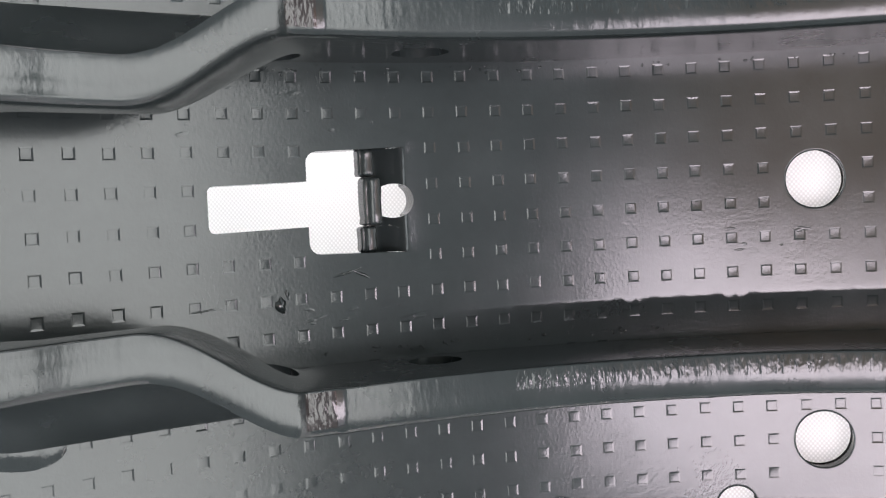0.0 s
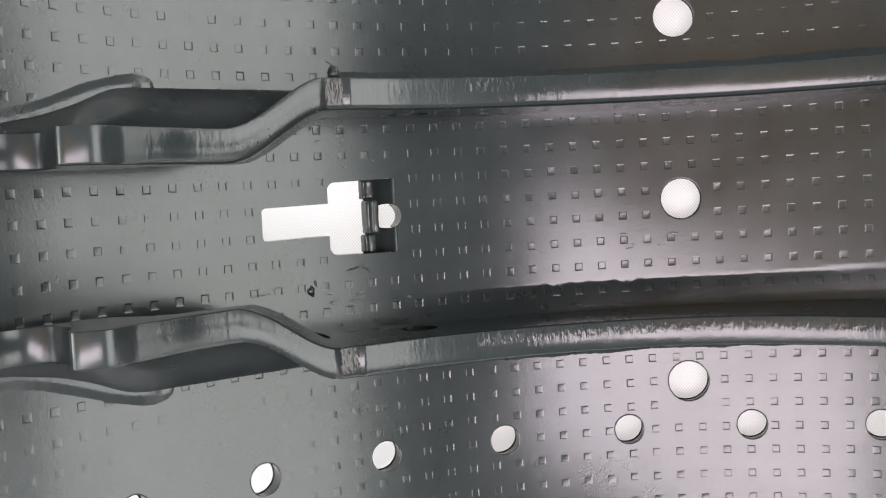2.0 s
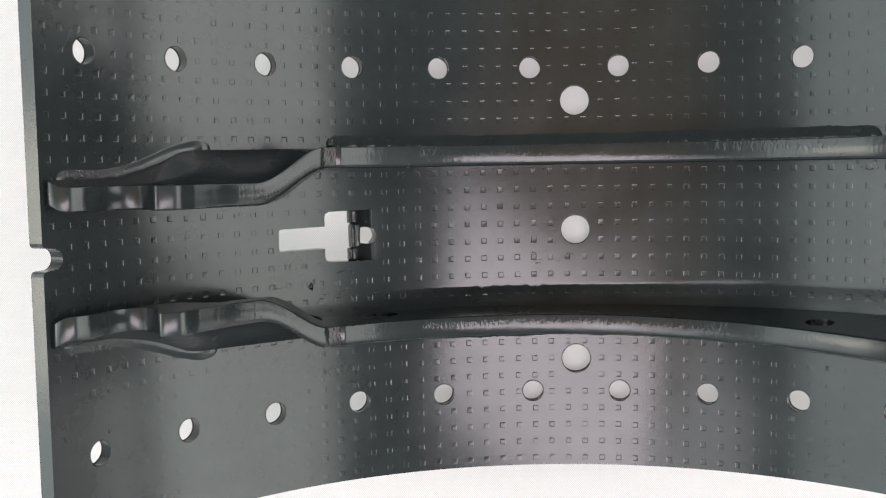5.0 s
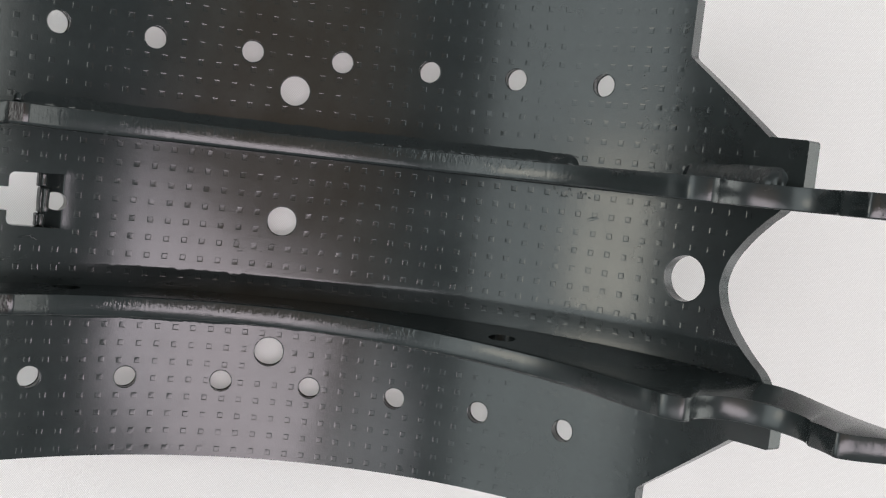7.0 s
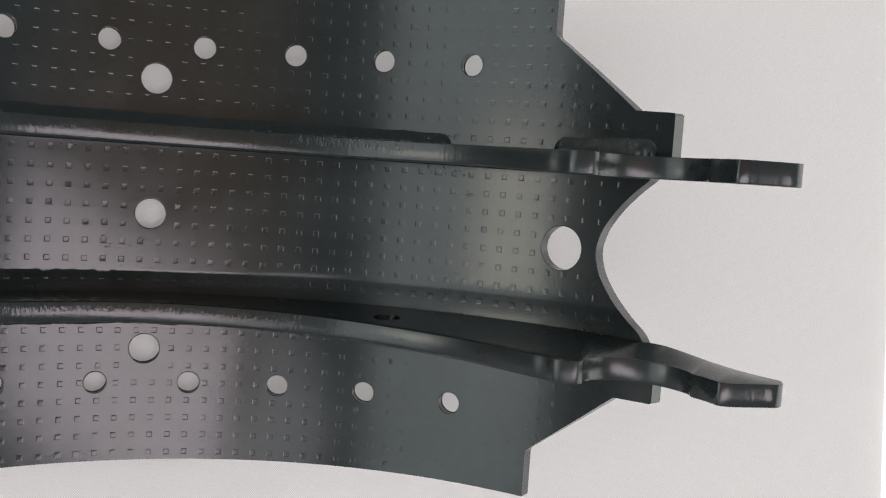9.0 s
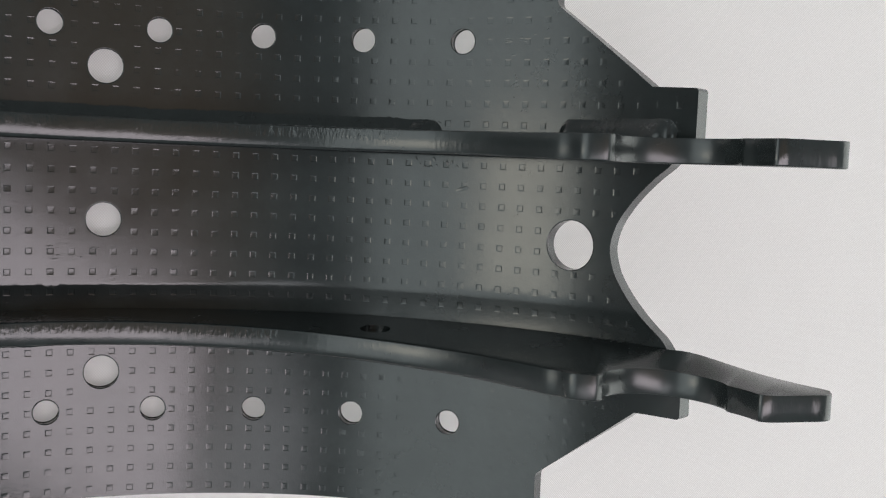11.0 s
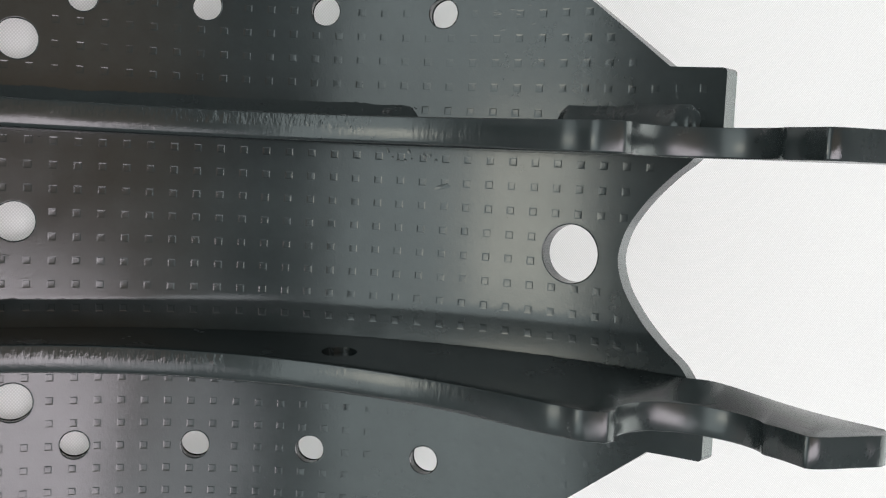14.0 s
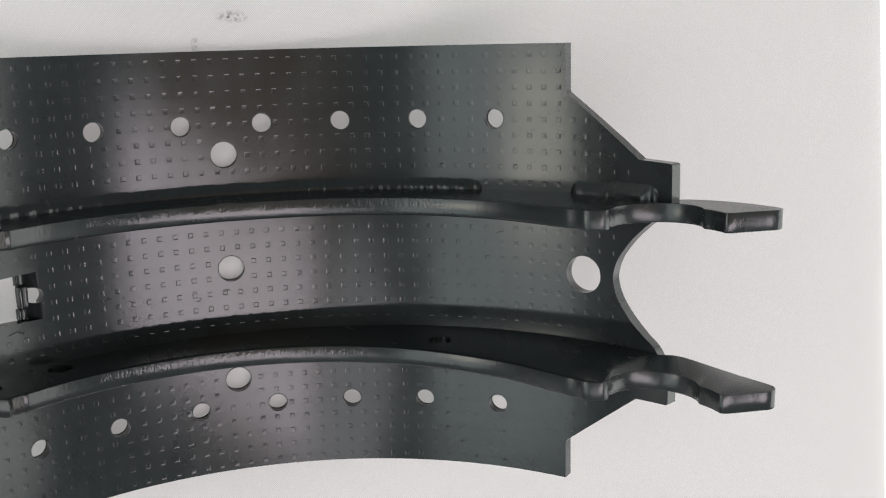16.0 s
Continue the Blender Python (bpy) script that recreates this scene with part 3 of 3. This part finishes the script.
def build_bracket(shoe):
    """The spring's seat pressed down into the slot: a sunk floor with a round hole and a three-part lip."""
    x0, x1, y0, y1 = arc(-28.9), arc(-26.13), -0.0104, 0.0101
    # the seat's sheet runs down from the table's edge to a floor under the lip
    top = [(0.0, -0.0004), (-0.0004, -0.0007), (-0.0010, -0.0014), (-0.0018, -0.0025), (-0.0028, -0.0039), (-0.0038, -0.0053), (-0.0048, -0.0061), (-0.0062, -0.0064)]
    low = [(px - 0.0006, pz - 0.0016) for px, pz in top]
    bm = bmesh.new()
    ys = np.linspace(y0, y1, 9)
    rings = [[bm.verts.new((x1 + px, yy, pz)) for px, pz in top + low[::-1]] for yy in ys]
    m = len(rings[0])
    for a, b in zip(rings, rings[1:]):
        for k in range(m):
            bm.faces.new((a[k], a[(k + 1) % m], b[(k + 1) % m], b[k]))
    bm.faces.new(rings[0][::-1])
    bm.faces.new(rings[-1])
    bmesh.ops.recalc_face_normals(bm, faces=bm.faces)
    floor = cut(bm, [prism(disc(arc(-26.75), -0.0003, 0.0034, 32), -0.03, 0.01)], [PAINT])
    for v in floor.vertices:
        v.co = bend(*v.co)
    floor.shade_smooth()
    floor.set_sharp_from_angle(angle=radians(40))
    seat = link_mesh("spring_seat", floor, [], shoe, "sunk black spring seat with a round hole")
    # the lip: two low ears and a higher, battered tongue between them
    for ya, yb, high, dx, w, seed in ((y0, -0.0051, -0.0021, 0.0, 0.0034, 1), (-0.0050, 0.0046, -0.0010, 0.0006, 0.0038, 2), (0.0047, y1, -0.0021, 0.0, 0.0034, 3)):
        bm = worn_block(x0 + dx, x0 + dx + w, ya, yb, -0.0060, high, 0.0008, seed * 7.3)
        for v in bm.verts:
            if v.co.z > high - 0.0016:     # hollow between its two bright rims
                s = (v.co.x - x0 - dx) / w
                v.co.z -= 0.0006 * s + 0.0007 * max(0, 1 - ((s - 0.5) / 0.34) ** 2)
            v.co = bend(*v.co)
        part("lip", bm, SMOOTH, seat)
    return seat


def build_flaws(shoe):
    """Lumps and runs in the paint on the inner face."""
    rnd = random.Random(11)

    def lump(x, y, sx, sy, h, turn):
        # a soft drop with a wandering outline, thinning out to nothing
        bm = bmesh.new()
        c, sn = math.cos(turn), math.sin(turn)
        rings = []
        for rho in (0.0, 0.25, 0.5, 0.7, 0.85, 1.0):
            ring = []
            for q in range(18):
                an = 2 * math.pi * q / 18
                k = rho * (1 + 0.5 * noise.noise((math.cos(an) * 1.4 + x, math.sin(an) * 1.4 + y, 0.5)))
                px, py = math.cos(an) * sx * k, math.sin(an) * sy * k
                hh = h * (1 - rho * rho) * (1 + 0.5 * noise.noise((px * 2500, py * 2500, x))) - 0.00002
                ring.append(bm.verts.new(bend(arc(x) + px * c - py * sn, y * MM + px * sn + py * c, hh)))
                if rho == 0:
                    break
            rings.append(ring)
        for q in range(18):
            bm.faces.new((rings[0][0], rings[1][q], rings[1][(q + 1) % 18]))
        for ra, rb in zip(rings[1:], rings[2:]):
            for q in range(18):
                bm.faces.new((ra[q], rb[q], rb[(q + 1) % 18], ra[(q + 1) % 18]))
        bm.faces.new(rings[-1])
        part("paint_lump", bm, PAINT, shoe)
    lump(-34.3, -19.2, 0.0011, 0.0015, 0.0006, 0.3)
    lump(-33.9, -17.2, 0.0004, 0.0011, 0.0002, 0.2)
    lump(-30.3, -14.0, 0.0030, 0.0003, 0.0002, 0.25)
    lump(-29.2, -14.4, 0.0016, 0.0003, 0.0002, -0.5)
    lump(-38.6, -18.9, 0.0034, 0.0002, 0.0001, 0.05)
    lump(39.2, 15.6, 0.0026, 0.0007, 0.00012, 0.25)
    for k in range(9):
        lump(rnd.uniform(33.5, 42.0), rnd.uniform(22.8, 25.6), rnd.uniform(0.0003, 0.0011), rnd.uniform(0.0003, 0.0007), 0.00011, rnd.uniform(0, 3))
    # ripples and scratches under the paint
    for a0, a1, ya, yb, count, long in ((-33.5, -24.5, -24.0, -20.4, 12, 0.0030), (-40.0, -27.0, 13.0, 23.5, 9, 0.0016), (43.5, 47.5, 60.0, 70.0, 9, 0.0014), (-24.0, -16.0, 78.0, 84.0, 5, 0.0016)):
        for k in range(count):
            lump(rnd.uniform(a0, a1), rnd.uniform(ya, yb), long * rnd.uniform(0.4, 1.2), rnd.uniform(0.0003, 0.0007), rnd.uniform(0.00003, 0.00006), rnd.gauss(0, 0.2))
    for k in range(6):
        lump(rnd.uniform(-6, 2), rnd.uniform(-14, -9), rnd.uniform(0.0005, 0.0018), rnd.uniform(0.0002, 0.0004), 0.00008, rnd.uniform(-0.3, 0.3))


def build_spatter(shoe, x, y, z, size):
    """A drop of weld spatter with a whisker of wire, stuck on the web's edge beside the scorched band."""
    bm = bmesh.new()
    bmesh.ops.create_icosphere(bm, subdivisions=3, radius=size)
    for v in bm.verts:
        v.co = v.co * (1 + 0.45 * noise.noise(v.co * 900)) + Vector((x, y, z))
    part("weld_spatter", bm, PAINT, shoe)
    bm = bmesh.new()
    line = curve_through([(0, 0, 0), (-0.0006, 0.0008, 0.0012), (-0.0004, 0.0019, 0.0019), (-0.0017, 0.0028, 0.0021)], 0.0004)
    rings = []
    for k, q in enumerate(line):
        r = 0.00032 * (1 - 0.6 * k / len(line))
        rings.append([bm.verts.new(q + Vector((x + r * math.cos(a), y, z + r * math.sin(a)))) for a in np.linspace(0, 2 * math.pi, 7)[:-1]])
    for a, b in zip(rings, rings[1:]):
        for k in range(6):
            bm.faces.new((a[k], a[(k + 1) % 6], b[(k + 1) % 6], b[k]))
    bm.faces.new(rings[0][::-1])
    bm.faces.new(rings[-1])
    part("wire_whisker", bm, PAINT, shoe)


def build_specks(shoe, y, a0, a1, count, seed, size=1.0):
    """Fine weld spatter under the paint, strewn along the foot of a web."""
    rnd = random.Random(seed)
    bm = bmesh.new()
    for k in range(count):
        x, yy, r = arc(rnd.uniform(a0, a1)), y + rnd.gauss(0, 0.0004), rnd.uniform(0.00008, 0.00024) * size
        made = bmesh.ops.create_icosphere(bm, subdivisions=2, radius=r)
        stretch = rnd.uniform(0.8, 1.9)
        for v in made["verts"]:
            v.co = bend(x + v.co.x * stretch, yy + v.co.y, v.co.z * 0.8)
    part("spatter_specks", bm, PAINT, shoe)


def build_shoe():
    shoe = new("brake_shoe")
    tagged(shoe, "black enamelled steel drum brake shoe lying on white cloth", "brake shoe")
    build_table(shoe)
    build_bracket(shoe)
    build_flaws(shoe)
    up_in, up_out, lo_in, lo_out = 0.0266, 0.0345, -0.0313, -0.0392
    build_web(shoe, up_in, up_out)
    build_web(shoe, lo_in, lo_out)
    build_specks(shoe, lo_in + 0.0022, -32.0, -9.0, 60, 5)
    build_specks(shoe, up_in - 0.0014, -37.0, 4.0, 60, 6)
    build_specks(shoe, up_out + 0.0040, 34.4, 36.6, 9, 8, 2.2)
    build_specks(shoe, up_out + 0.0048, 61.2, 63.0, 6, 9, 1.8)
    build_spatter(shoe, -0.0912, up_out + 0.0012, 0.0600, 0.0015)
    for side, y in ((1, up_out), (-1, lo_out)):
        for a0, a1, wide, high in ((-66.2, -46.8, 0.0034, 0.0008), (-31.8, 36.6, 0.0050, 0.0021), (49.8, 62.8, 0.0062, 0.0022)):
            build_weld(shoe, side, y, a0, a1, wide, high)
    return shoe


build_shoe()
